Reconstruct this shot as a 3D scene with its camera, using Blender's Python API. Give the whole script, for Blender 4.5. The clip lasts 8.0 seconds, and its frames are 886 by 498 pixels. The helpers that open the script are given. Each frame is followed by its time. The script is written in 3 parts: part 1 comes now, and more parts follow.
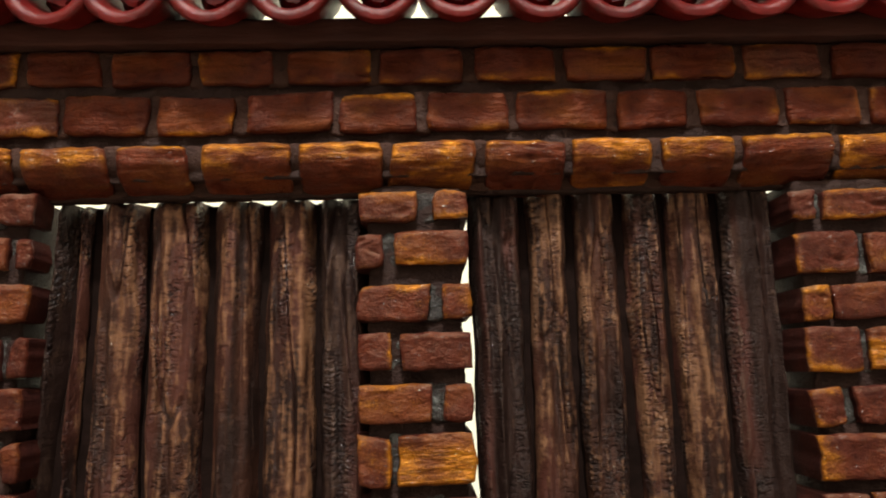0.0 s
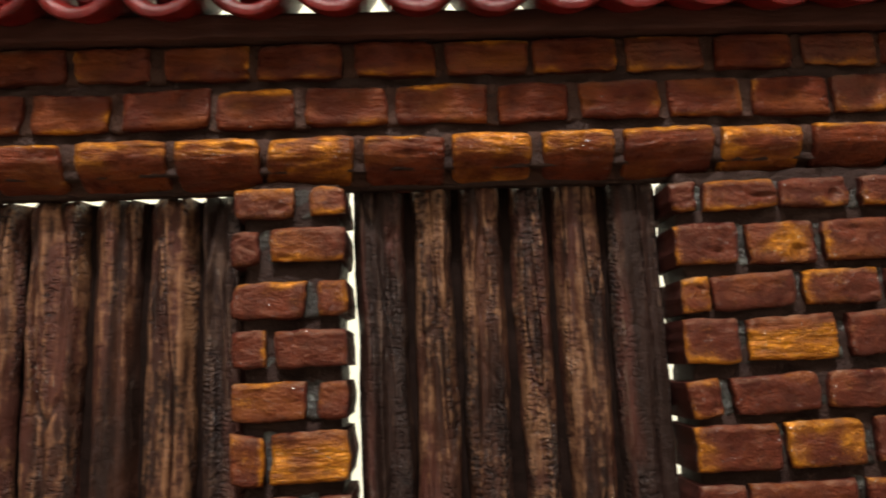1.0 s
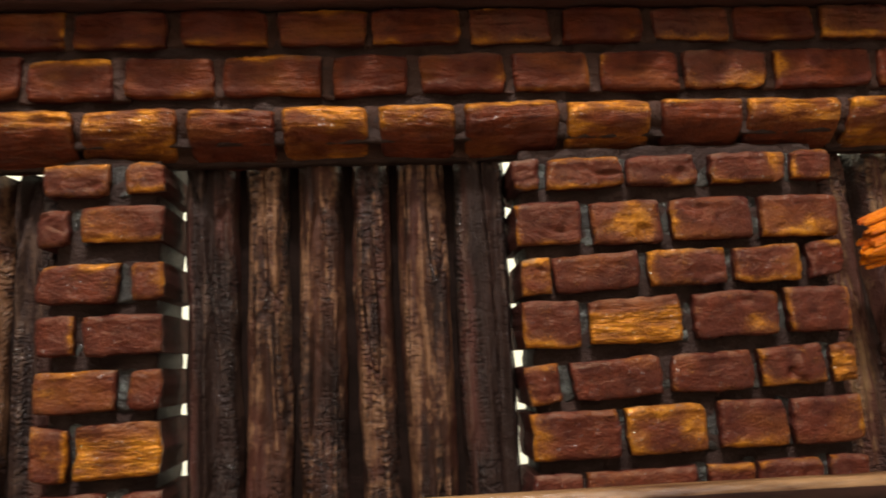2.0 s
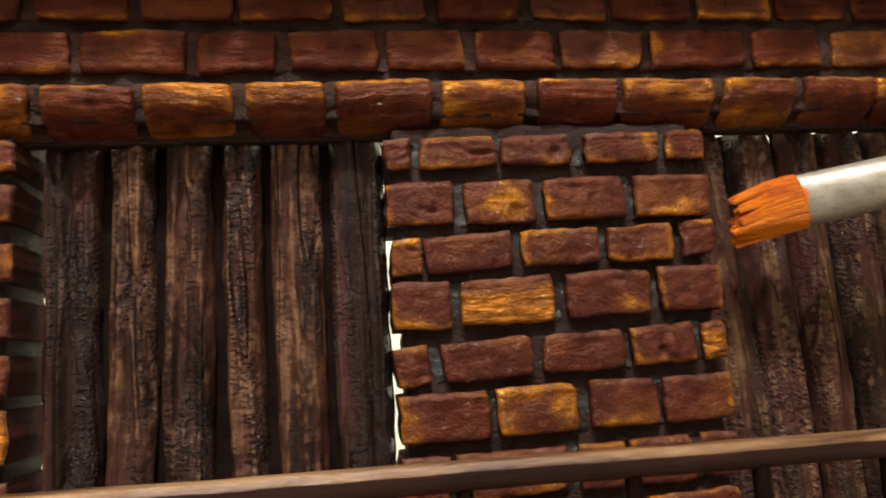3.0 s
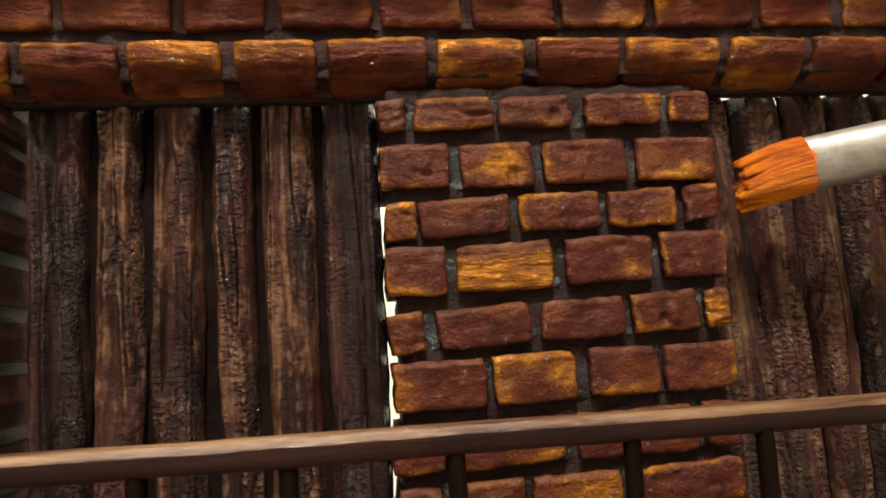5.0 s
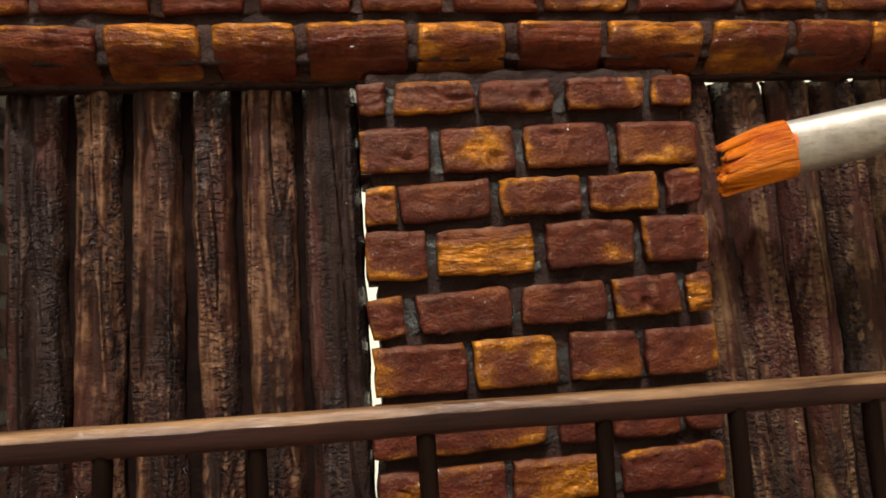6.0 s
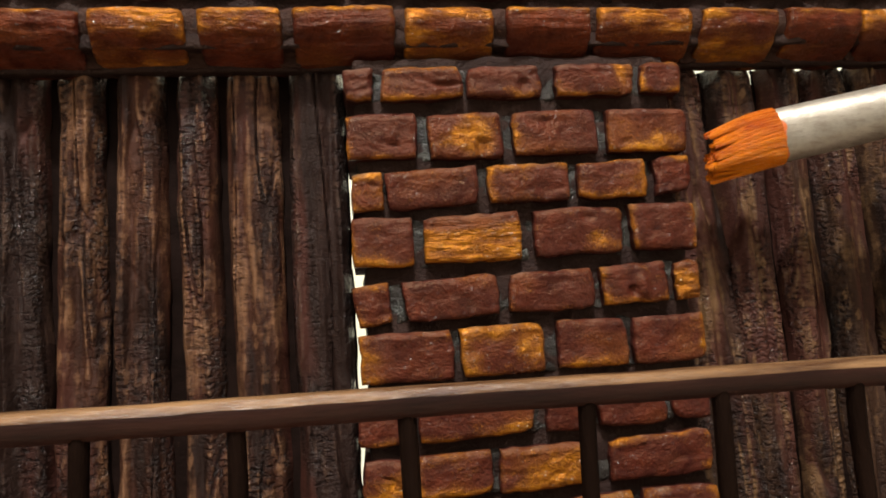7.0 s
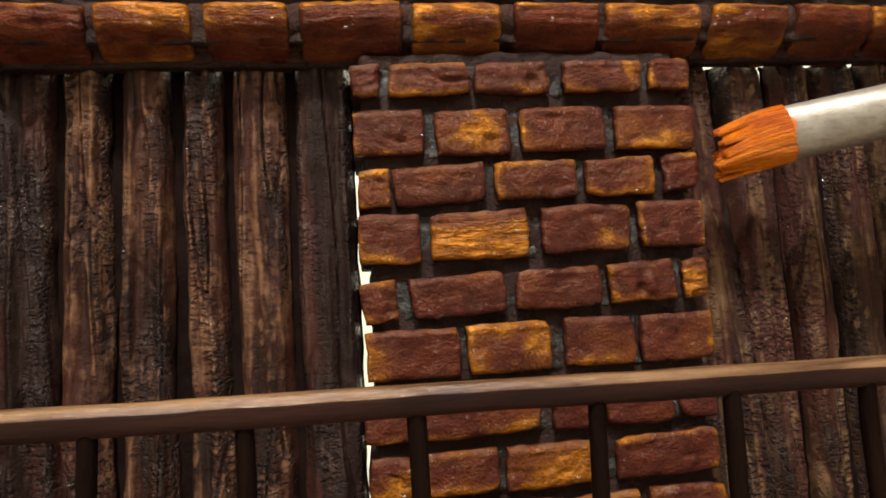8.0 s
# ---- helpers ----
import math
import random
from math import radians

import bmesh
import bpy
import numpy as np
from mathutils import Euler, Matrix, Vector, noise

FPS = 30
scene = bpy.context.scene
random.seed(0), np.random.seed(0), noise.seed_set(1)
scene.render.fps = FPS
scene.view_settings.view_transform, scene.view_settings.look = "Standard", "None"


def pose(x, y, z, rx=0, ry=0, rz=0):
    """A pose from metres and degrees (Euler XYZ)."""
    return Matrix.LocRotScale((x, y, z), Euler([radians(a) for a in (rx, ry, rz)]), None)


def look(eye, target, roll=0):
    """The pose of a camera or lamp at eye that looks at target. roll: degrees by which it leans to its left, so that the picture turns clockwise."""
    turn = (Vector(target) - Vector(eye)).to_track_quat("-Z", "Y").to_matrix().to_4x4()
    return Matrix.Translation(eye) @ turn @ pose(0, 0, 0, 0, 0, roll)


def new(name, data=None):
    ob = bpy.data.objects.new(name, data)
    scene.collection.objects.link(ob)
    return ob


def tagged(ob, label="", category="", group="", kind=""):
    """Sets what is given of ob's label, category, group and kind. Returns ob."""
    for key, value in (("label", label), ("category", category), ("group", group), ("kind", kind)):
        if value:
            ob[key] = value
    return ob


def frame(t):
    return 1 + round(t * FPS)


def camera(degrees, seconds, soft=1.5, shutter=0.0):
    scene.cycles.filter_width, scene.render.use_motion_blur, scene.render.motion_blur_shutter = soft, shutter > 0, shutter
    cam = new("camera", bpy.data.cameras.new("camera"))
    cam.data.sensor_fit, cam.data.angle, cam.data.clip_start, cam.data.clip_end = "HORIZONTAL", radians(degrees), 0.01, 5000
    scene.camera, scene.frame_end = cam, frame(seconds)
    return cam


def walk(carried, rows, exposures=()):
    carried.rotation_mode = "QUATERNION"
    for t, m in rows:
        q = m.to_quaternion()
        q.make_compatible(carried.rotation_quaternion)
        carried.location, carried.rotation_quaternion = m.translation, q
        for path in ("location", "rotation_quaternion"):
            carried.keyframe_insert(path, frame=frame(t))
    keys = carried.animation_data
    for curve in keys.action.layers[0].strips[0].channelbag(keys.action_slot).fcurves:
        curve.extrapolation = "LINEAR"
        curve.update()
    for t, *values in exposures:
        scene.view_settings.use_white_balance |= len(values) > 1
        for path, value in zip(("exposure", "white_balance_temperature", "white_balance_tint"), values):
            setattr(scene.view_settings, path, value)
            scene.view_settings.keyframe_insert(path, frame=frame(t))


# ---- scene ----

# Plan lengths are in centimetres of the model; CM turns them into metres, LIFT sets the model on its table.
CM, LIFT = 0.01, 0.25


def at(x, y, z):
    """A place of the plan, in metres."""
    return Vector((x * CM, y * CM, z * CM + LIFT))


# ---- camera ----
cam = camera(64.2, 8.0, 1.8, 0.5)
PATH = [
    (0, (-0.209, -3.201, -0.905), (-0.142, -1.23, -0.575), -1.6),
    (0.5, (0.56, -3.293, -0.879), (0.628, -1.322, -0.544), -2.0),
    (1, (1.714, -3.192, -1.026), (1.8, -1.221, -0.697), -2.4),
    (1.5, (2.965, -2.916, -1.109), (3.084, -0.945, -0.794), -2.7),
    (2, (3.995, -2.682, -1.318), (4.161, -0.714, -0.997), -2.9),
    (2.2, (4.418, -2.576, -1.353), (4.597, -0.611, -1.026), -2.8),
    (3.3, (5.588, -2.566, -1.725), (5.877, -0.611, -1.42), -4.0),
    (3.5, (5.639, -2.576, -1.742), (5.928, -0.62, -1.439), -4.0),
    (4, (5.782, -2.515, -1.828), (6.057, -0.556, -1.532), -4.0),
    (4.5, (5.684, -2.397, -1.826), (5.955, -0.437, -1.537), -3.9),
    (4.7, (5.57, -2.245, -1.839), (5.833, -0.282, -1.562), -3.7),
    (6, (5.875, -2.201, -2.01), (6.14, -0.233, -1.77), -3.8),
    (6.5, (5.936, -2.22, -2.064), (6.215, -0.252, -1.835), -3.7),
    (7, (5.997, -2.137, -2.141), (6.276, -0.169, -1.914), -3.7),
    (7.5, (5.937, -2.052, -2.168), (6.211, -0.083, -1.944), -3.5),
    (8, (5.929, -2.076, -2.122), (6.202, -0.107, -1.905), -3.5),
]
walk(cam, [(t, look(at(*eye), at(*target), roll)) for t, eye, target, roll in PATH], [(0, 0.02), (8, 0.02)])

# ---- light ----
world = bpy.data.worlds.new("world")
scene.world = world
world.use_nodes = True
world.node_tree.nodes["Background"].inputs[0].default_value = (1.0, 0.85, 0.7, 1)
world.node_tree.nodes["Background"].inputs[1].default_value = 0.08

# unseen soft fill, added to lift the shadows
fill_data = bpy.data.lights.new("soft_fill_light", "AREA")
fill_data.shape, fill_data.size = "DISK", 0.32
fill_data.energy, fill_data.color = 1.52, (1.0, 0.935, 0.86)
fill_light = new("soft_fill_light", fill_data)
fill_light.matrix_world = look(at(-9.0, -32, 44), at(5.5, 8.3, -1))

# unseen small light, added for sharp glints on the varnish
glint_data = bpy.data.lights.new("small_glint_light", "AREA")
glint_data.shape, glint_data.size = "DISK", 0.028
glint_data.energy, glint_data.color = 1.0, (1.0, 0.935, 0.86)
glint_light = new("small_glint_light", glint_data)
glint_light.matrix_world = look(at(2.0, -20, 47), at(5.5, 8.3, -1))

ceiling_data = bpy.data.lights.new("ceiling_lamp_light", "AREA")
ceiling_data.shape, ceiling_data.size = "DISK", 0.09
ceiling_data.energy, ceiling_data.color = 30.5, (1.0, 0.955, 0.905)
ceiling_light = new("ceiling_lamp_light", ceiling_data)
ceiling_light.matrix_world = look(at(2, -71, 140), at(2, -71, 0))


# ---- materials ----
def nodes_of(name):
    m = bpy.data.materials.new(name)
    m.use_nodes = True
    tree = m.node_tree
    return m, tree, tree.nodes["Principled BSDF"]


def noise_tex(tree, vector, scale, detail=5.0, rough=0.6):
    n = tree.nodes.new("ShaderNodeTexNoise")
    n.inputs["Scale"].default_value = scale
    n.inputs["Detail"].default_value = detail
    n.inputs["Roughness"].default_value = rough
    tree.links.new(vector, n.inputs["Vector"])
    return n.outputs["Fac"]


def ramp(tree, fac, a, b, lo=0.0, hi=1.0):
    n = tree.nodes.new("ShaderNodeMapRange")
    n.inputs["From Min"].default_value, n.inputs["From Max"].default_value = a, b
    n.inputs["To Min"].default_value, n.inputs["To Max"].default_value = lo, hi
    tree.links.new(fac, n.inputs["Value"])
    return n.outputs["Result"]


def mix(tree, fac, a, b):
    n = tree.nodes.new("ShaderNodeMix")
    n.data_type = "RGBA"
    if isinstance(fac, float):
        n.inputs[0].default_value = fac
    else:
        tree.links.new(fac, n.inputs[0])
    for socket, value in ((n.inputs[6], a), (n.inputs[7], b)):
        if isinstance(value, tuple):
            socket.default_value = (*value, 1)
        else:
            tree.links.new(value, socket)
    return n.outputs[2]


def calc(tree, how, a, b):
    n = tree.nodes.new("ShaderNodeMath")
    n.operation = how
    for socket, value in zip(n.inputs, (a, b)):
        if isinstance(value, (int, float)):
            socket.default_value = value
        else:
            tree.links.new(value, socket)
    return n.outputs[0]


def coords(tree, stretch=(1, 1, 1), spread=1.0):
    """Object coordinates, stretched, and shifted by the object's own random number."""
    tc = tree.nodes.new("ShaderNodeTexCoord")
    info = tree.nodes.new("ShaderNodeObjectInfo")
    scale = tree.nodes.new("ShaderNodeVectorMath")
    scale.operation = "MULTIPLY"
    scale.inputs[1].default_value = stretch
    tree.links.new(tc.outputs["Object"], scale.inputs[0])
    add = tree.nodes.new("ShaderNodeVectorMath")
    add.operation = "ADD"
    tree.links.new(scale.outputs[0], add.inputs[0])
    tree.links.new(calc(tree, "MULTIPLY", info.outputs["Random"], spread), add.inputs[1])
    return add.outputs[0], info.outputs["Random"]


def bump(tree, shader, height, strength, distance):
    n = tree.nodes.new("ShaderNodeBump")
    n.inputs["Strength"].default_value, n.inputs["Distance"].default_value = strength, distance
    tree.links.new(height, n.inputs["Height"])
    tree.links.new(n.outputs[0], shader.inputs["Normal"])


def varnish(tree, shader, weight, rough):
    """A clear coat over the paint, following its relief."""
    shader.inputs["Coat Weight"].default_value, shader.inputs["Coat Roughness"].default_value = weight, rough
    tree.links.new(shader.inputs["Normal"].links[0].from_socket, shader.inputs["Coat Normal"])


def spot(tree, name):
    """A paint layer stored on the mesh."""
    n = tree.nodes.new("ShaderNodeAttribute")
    n.attribute_name = name
    return n.outputs["Fac"]


def brick_paint(name, cover, dark=(0.047, 0.0104, 0.0082), warm=(0.106, 0.0212, 0.0112), gold=(0.45, 0.168, 0.011), comb=1.25, speck=0.40, grit=0.42, relief=0.45, crisp=0.33, shine=0.26, wet=1.0, rims=0.20):
    """Varnished painted brick: plum-brown ground, strokes of ochre dragged over its rims and corners in a broken grain, grey mortar film on its top."""
    m, tree, shader = nodes_of(name)
    v, rnd = coords(tree)
    streak, _ = coords(tree, (1 / comb, 1, comb))
    big = noise_tex(tree, streak, 105, 2, 0.5)
    cloud = noise_tex(tree, v, 260, 3)
    grain = noise_tex(tree, v, 2600, 3, 0.7)
    pits = noise_tex(tree, streak, 1700, 2, 0.5)
    lines = noise_tex(tree, streak, 330, 4, 0.6)
    wrinkle = noise_tex(tree, streak, 520, 1.5, 0.5)
    stroke, film = spot(tree, "ochre"), spot(tree, "film")
    geo = tree.nodes.new("ShaderNodeNewGeometry")
    rim = ramp(tree, geo.outputs["Pointiness"], 0.50, 0.60)
    ground = mix(tree, ramp(tree, cloud, 0.36, 0.66), dark, warm)
    ground = mix(tree, ramp(tree, noise_tex(tree, v, 150, 2), 0.45, 0.62, 0.0, 0.5), ground, (0.068, 0.0170, 0.0130))
    ground = mix(tree, ramp(tree, big, 0.50, 0.66, 0.0, 0.42), ground, (0.20, 0.058, 0.016))
    ground = mix(tree, ramp(tree, lines, 0.52, 0.70, 0.0, 0.45), ground, (0.036, 0.011, 0.009))
    ground = mix(tree, ramp(tree, grain, 0.45, 0.34, 0.0, 0.55), ground, (0.024, 0.008, 0.007))
    mask = calc(tree, "ADD", calc(tree, "MULTIPLY", calc(tree, "SUBTRACT", lines, 0.5), 0.9), calc(tree, "MULTIPLY", calc(tree, "SUBTRACT", big, 0.5), 1.3))
    mask = calc(tree, "ADD", mask, calc(tree, "MULTIPLY", rim, rims))
    mask = calc(tree, "ADD", mask, calc(tree, "MULTIPLY", stroke, 0.62))
    mask = calc(tree, "ADD", mask, ramp(tree, rnd, 0.0, 1.0, -0.05, 0.05))
    edge = 0.42 - 0.34 * cover
    ground = mix(tree, ramp(tree, mask, edge - 0.22, edge + 0.14, 0.0, 0.75), ground, (0.180, 0.056, 0.011))
    rough_mask = calc(tree, "ADD", mask, calc(tree, "MULTIPLY", calc(tree, "SUBTRACT", grain, 0.5), grit * 1.5))
    worn = ramp(tree, rough_mask, edge - 0.03, edge - 0.03 + crisp, 0.0, 0.90)
    flecks = calc(tree, "MULTIPLY", ramp(tree, grain, 0.55, 0.62, 0.0, 1.3 * speck), ramp(tree, mask, edge - 0.34, edge - 0.05, 0.10, 1.0))
    worn = calc(tree, "MAXIMUM", worn, flecks)
    gilt = mix(tree, ramp(tree, pits, 0.38, 0.62, 0.0, 0.7), gold, (0.20, 0.052, 0.008))
    gilt = mix(tree, ramp(tree, lines, 0.54, 0.70, 0.0, 0.6), gilt, (0.60, 0.25, 0.022))
    gilt = mix(tree, ramp(tree, cloud, 0.52, 0.66, 0.0, 0.7), gilt, (0.11, 0.034, 0.010))
    colour = mix(tree, worn, ground, gilt)
    dusty = calc(tree, "MULTIPLY", film, ramp(tree, cloud, 0.46, 0.62, 0.0, 0.5))
    tree.links.new(mix(tree, dusty, colour, (0.19, 0.13, 0.088)), shader.inputs["Base Color"])
    tree.links.new(ramp(tree, cloud, 0.35, 0.65, 0.26, 0.46), shader.inputs["Roughness"])
    height = calc(tree, "ADD", calc(tree, "MULTIPLY", pits, ramp(tree, cloud, 0.38, 0.62, 0.20, 0.85)), calc(tree, "MULTIPLY", lines, 0.6 * relief))
    height = calc(tree, "ADD", height, calc(tree, "MULTIPLY", grain, 0.50))
    height = calc(tree, "ADD", height, calc(tree, "MULTIPLY", worn, 0.25))
    height = calc(tree, "ADD", height, calc(tree, "MULTIPLY", wrinkle, 0.15 + 0.75 * relief))
    bump(tree, shader, height, 1.0, 0.00032)
    # the varnish lies in fine beads over the paint
    beads = tree.nodes.new("ShaderNodeBump")
    beads.inputs["Strength"].default_value, beads.inputs["Distance"].default_value = 1.0, 0.00075
    tree.links.new(calc(tree, "ADD", calc(tree, "MULTIPLY", noise_tex(tree, v, 1500, 0.6, 0.5), 1.1), calc(tree, "MULTIPLY", wrinkle, 1.6)), beads.inputs["Height"])
    tree.links.new(beads.outputs[0], shader.inputs["Coat Normal"])
    shader.inputs["Coat Roughness"].default_value = 0.15
    tree.links.new(calc(tree, "ADD", calc(tree, "MULTIPLY", calc(tree, "MAXIMUM", worn, rim), 0.24 * wet), ramp(tree, cloud, 0.42, 0.62, 0.03, 0.13 * wet)), shader.inputs["Coat Weight"])
    # the ochre is a gold pigment: a little metal in it
    tree.links.new(calc(tree, "MULTIPLY", worn, 0.45), shader.inputs["Metallic"])
    # the shine is tinted warm
    shader.inputs["Specular IOR Level"].default_value = shine
    shader.inputs["Specular Tint"].default_value = (1.0, 0.66, 0.38, 1)
    return m


BRICK = {
    "d": brick_paint("brick_dark_red", 0.0),
    "m": brick_paint("brick_brown", 0.30),
    "o": brick_paint("brick_ochre_worn", 0.55),
    "O": brick_paint("brick_ochre", 0.75, warm=(0.20, 0.055, 0.014), comb=2.0, grit=0.45, relief=1.6),
    # upper courses: ochre and gloss held back, putting some eaves' shade into paint
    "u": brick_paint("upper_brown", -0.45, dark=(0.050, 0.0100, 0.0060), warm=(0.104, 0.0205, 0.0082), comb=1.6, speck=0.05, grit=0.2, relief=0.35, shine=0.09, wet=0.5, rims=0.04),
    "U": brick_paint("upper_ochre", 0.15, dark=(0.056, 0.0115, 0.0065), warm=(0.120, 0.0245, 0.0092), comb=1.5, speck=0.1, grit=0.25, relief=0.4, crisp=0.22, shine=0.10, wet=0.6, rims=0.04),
    "D": brick_paint("lintel_dark_red", 0.05, dark=(0.056, 0.0110, 0.0070), warm=(0.125, 0.023, 0.0085), comb=1.9, speck=0.2, grit=0.25, relief=0.8, crisp=0.26, shine=0.16, wet=1.4),
    "M": brick_paint("lintel_brown", 0.20, dark=(0.060, 0.0118, 0.0070), warm=(0.135, 0.025, 0.0085), comb=1.9, speck=0.2, grit=0.25, relief=0.8, crisp=0.26, shine=0.16, wet=1.4),
    "P": brick_paint("lintel_ochre", 0.18, dark=(0.064, 0.0125, 0.0070), warm=(0.145, 0.028, 0.0085), gold=(0.48, 0.175, 0.014), comb=2.0, speck=0.2, grit=0.25, relief=1.0, crisp=0.26, shine=0.16, wet=1.4),
}


def mortar_paint(name, low, high, pale, rough):
    m, tree, shader = nodes_of(name)
    v, _ = coords(tree)
    big, grain = noise_tex(tree, v, 190, 3), noise_tex(tree, v, 1500, 4, 0.7)
    c = mix(tree, ramp(tree, big, 0.35, 0.65), low, high)
    smear = calc(tree, "ADD", calc(tree, "MULTIPLY", noise_tex(tree, v, 330, 3), 0.7), calc(tree, "MULTIPLY", grain, 0.3))
    c = mix(tree, ramp(tree, smear, 0.54, 0.67, 0, 0.85), c, pale)
    tree.links.new(c, shader.inputs["Base Color"])
    shader.inputs["Roughness"].default_value = rough
    shader.inputs["Specular IOR Level"].default_value = 0.5 - 0.5 * rough
    bump(tree, shader, calc(tree, "ADD", grain, calc(tree, "MULTIPLY", smear, 0.8)), 0.8, 0.0006)
    varnish(tree, shader, 0.35 if rough < 0.5 else 0.0, 0.12)
    return m


def plank_paint(name, dark=(0.019, 0.0095, 0.007), mid=(0.056, 0.0215, 0.0128), pale=(0.215, 0.104, 0.052), rub=0.44):
    """Carved boards, stained in dark, russet and tan patches drawn out along the grain, with rows of sharp nicks across it."""
    m, tree, shader = nodes_of(name)
    fine, _ = coords(tree, (1, 1, 0.13))
    soft, _ = coords(tree, (1, 1, 0.15))
    nick, _ = coords(tree, (0.6, 1, 1.3))
    v, rnd = coords(tree)
    fibre = noise_tex(tree, fine, 900, 4, 0.6)
    broad = noise_tex(tree, soft, 300, 3, 0.5)
    patch = noise_tex(tree, soft, 90, 3, 0.6)
    blot = noise_tex(tree, v, 230, 3, 0.6)
    nicks = noise_tex(tree, nick, 1050, 3, 0.55)
    row = ramp(tree, noise_tex(tree, soft, 210, 2, 0.5), 0.47, 0.60)
    grain = noise_tex(tree, v, 2600, 3, 0.7)
    geo = tree.nodes.new("ShaderNodeNewGeometry")
    crest = ramp(tree, geo.outputs["Pointiness"], 0.42, 0.58)
    c = mix(tree, ramp(tree, broad, 0.38, 0.58), dark, mid)
    c = mix(tree, ramp(tree, noise_tex(tree, soft, 130, 2), 0.48, 0.60, 0.0, 0.65), c, (0.082, 0.027, 0.019))
    wear = calc(tree, "ADD", calc(tree, "MULTIPLY", fibre, 0.30), calc(tree, "MULTIPLY", broad, 0.42))
    wear = calc(tree, "ADD", wear, calc(tree, "MULTIPLY", patch, 0.41))
    wear = calc(tree, "ADD", wear, calc(tree, "MULTIPLY", calc(tree, "SUBTRACT", blot, 0.5), 0.40))
    wear = calc(tree, "ADD", wear, calc(tree, "MULTIPLY", calc(tree, "SUBTRACT", nicks, 0.5), 0.20))
    wear = calc(tree, "ADD", wear, calc(tree, "MULTIPLY", calc(tree, "SUBTRACT", crest, 0.5), 0.26))
    c = mix(tree, ramp(tree, wear, 0.67 - 0.2 * rub, 0.82 - 0.2 * rub, 0, 0.9), c, pale)
    crack = calc(tree, "MULTIPLY", ramp(tree, nicks, 0.43, 0.35), ramp(tree, row, 0.0, 1.0, 0.12, 0.8))
    c = mix(tree, crack, c, (0.012, 0.007, 0.006))
    tree.links.new(c, shader.inputs["Base Color"])
    tree.links.new(ramp(tree, grain, 0.3, 0.7, 0.45, 0.7), shader.inputs["Roughness"])
    # chevrons pressed across the grain, a millimetre apart
    parts = tree.nodes.new("ShaderNodeSeparateXYZ")
    tree.links.new(v, parts.inputs[0])
    beat = calc(tree, "ADD", calc(tree, "MULTIPLY", parts.outputs["Z"], 5600.0), calc(tree, "MULTIPLY", broad, 26.0))
    beat = calc(tree, "ADD", beat, calc(tree, "MULTIPLY", blot, 22.0))
    press = calc(tree, "MULTIPLY", calc(tree, "SINE", beat, 0.0), calc(tree, "MULTIPLY", ramp(tree, row, 0.3, 1.0, 0.0, 0.15), ramp(tree, patch, 0.40, 0.62)))
    cut = calc(tree, "ADD", calc(tree, "MULTIPLY", ramp(tree, nicks, 0.36, 0.50), ramp(tree, row, 0.0, 1.0, 0.05, 0.8)), press)
    height = calc(tree, "ADD", calc(tree, "MULTIPLY", fibre, 0.35), cut)
    height = calc(tree, "ADD", height, calc(tree, "MULTIPLY", grain, 0.30))
    bump(tree, shader, height, 1.0, 0.00062)
    beads = tree.nodes.new("ShaderNodeBump")
    beads.inputs["Strength"].default_value, beads.inputs["Distance"].default_value = 1.0, 0.0010
    tree.links.new(calc(tree, "ADD", noise_tex(tree, v, 1300, 3, 0.6), calc(tree, "MULTIPLY", cut, 0.7)), beads.inputs["Height"])
    tree.links.new(beads.outputs[0], shader.inputs["Coat Normal"])
    shader.inputs["Coat Roughness"].default_value = 0.10
    tree.links.new(calc(tree, "MULTIPLY", ramp(tree, blot, 0.42, 0.60, 0.3, 1.0), ramp(tree, row, 0.0, 1.0, 0.20, 1.0)), shader.inputs["Coat Weight"])
    shader.inputs["Specular IOR Level"].default_value = 0.10
    return m


def plain_paint(name, colour, other, rough=0.5, scale=200, relief=0.2, depth=0.0004, metal=0.0, stretch=(1, 1, 1), gloss=0.5, coat=0.0):
    m, tree, shader = nodes_of(name)
    v, _ = coords(tree, stretch)
    big, grain = noise_tex(tree, v, scale, 4), noise_tex(tree, v, scale * 7, 4, 0.7)
    c = mix(tree, ramp(tree, big, 0.35, 0.65), colour, other)
    tree.links.new(c, shader.inputs["Base Color"])
    tree.links.new(ramp(tree, grain, 0.3, 0.7, rough * 0.8, rough * 1.25), shader.inputs["Roughness"])
    shader.inputs["Metallic"].default_value = metal
    shader.inputs["Specular IOR Level"].default_value = gloss
    bump(tree, shader, grain, relief, depth)
    if coat:
        varnish(tree, shader, coat, 0.2)
    return m


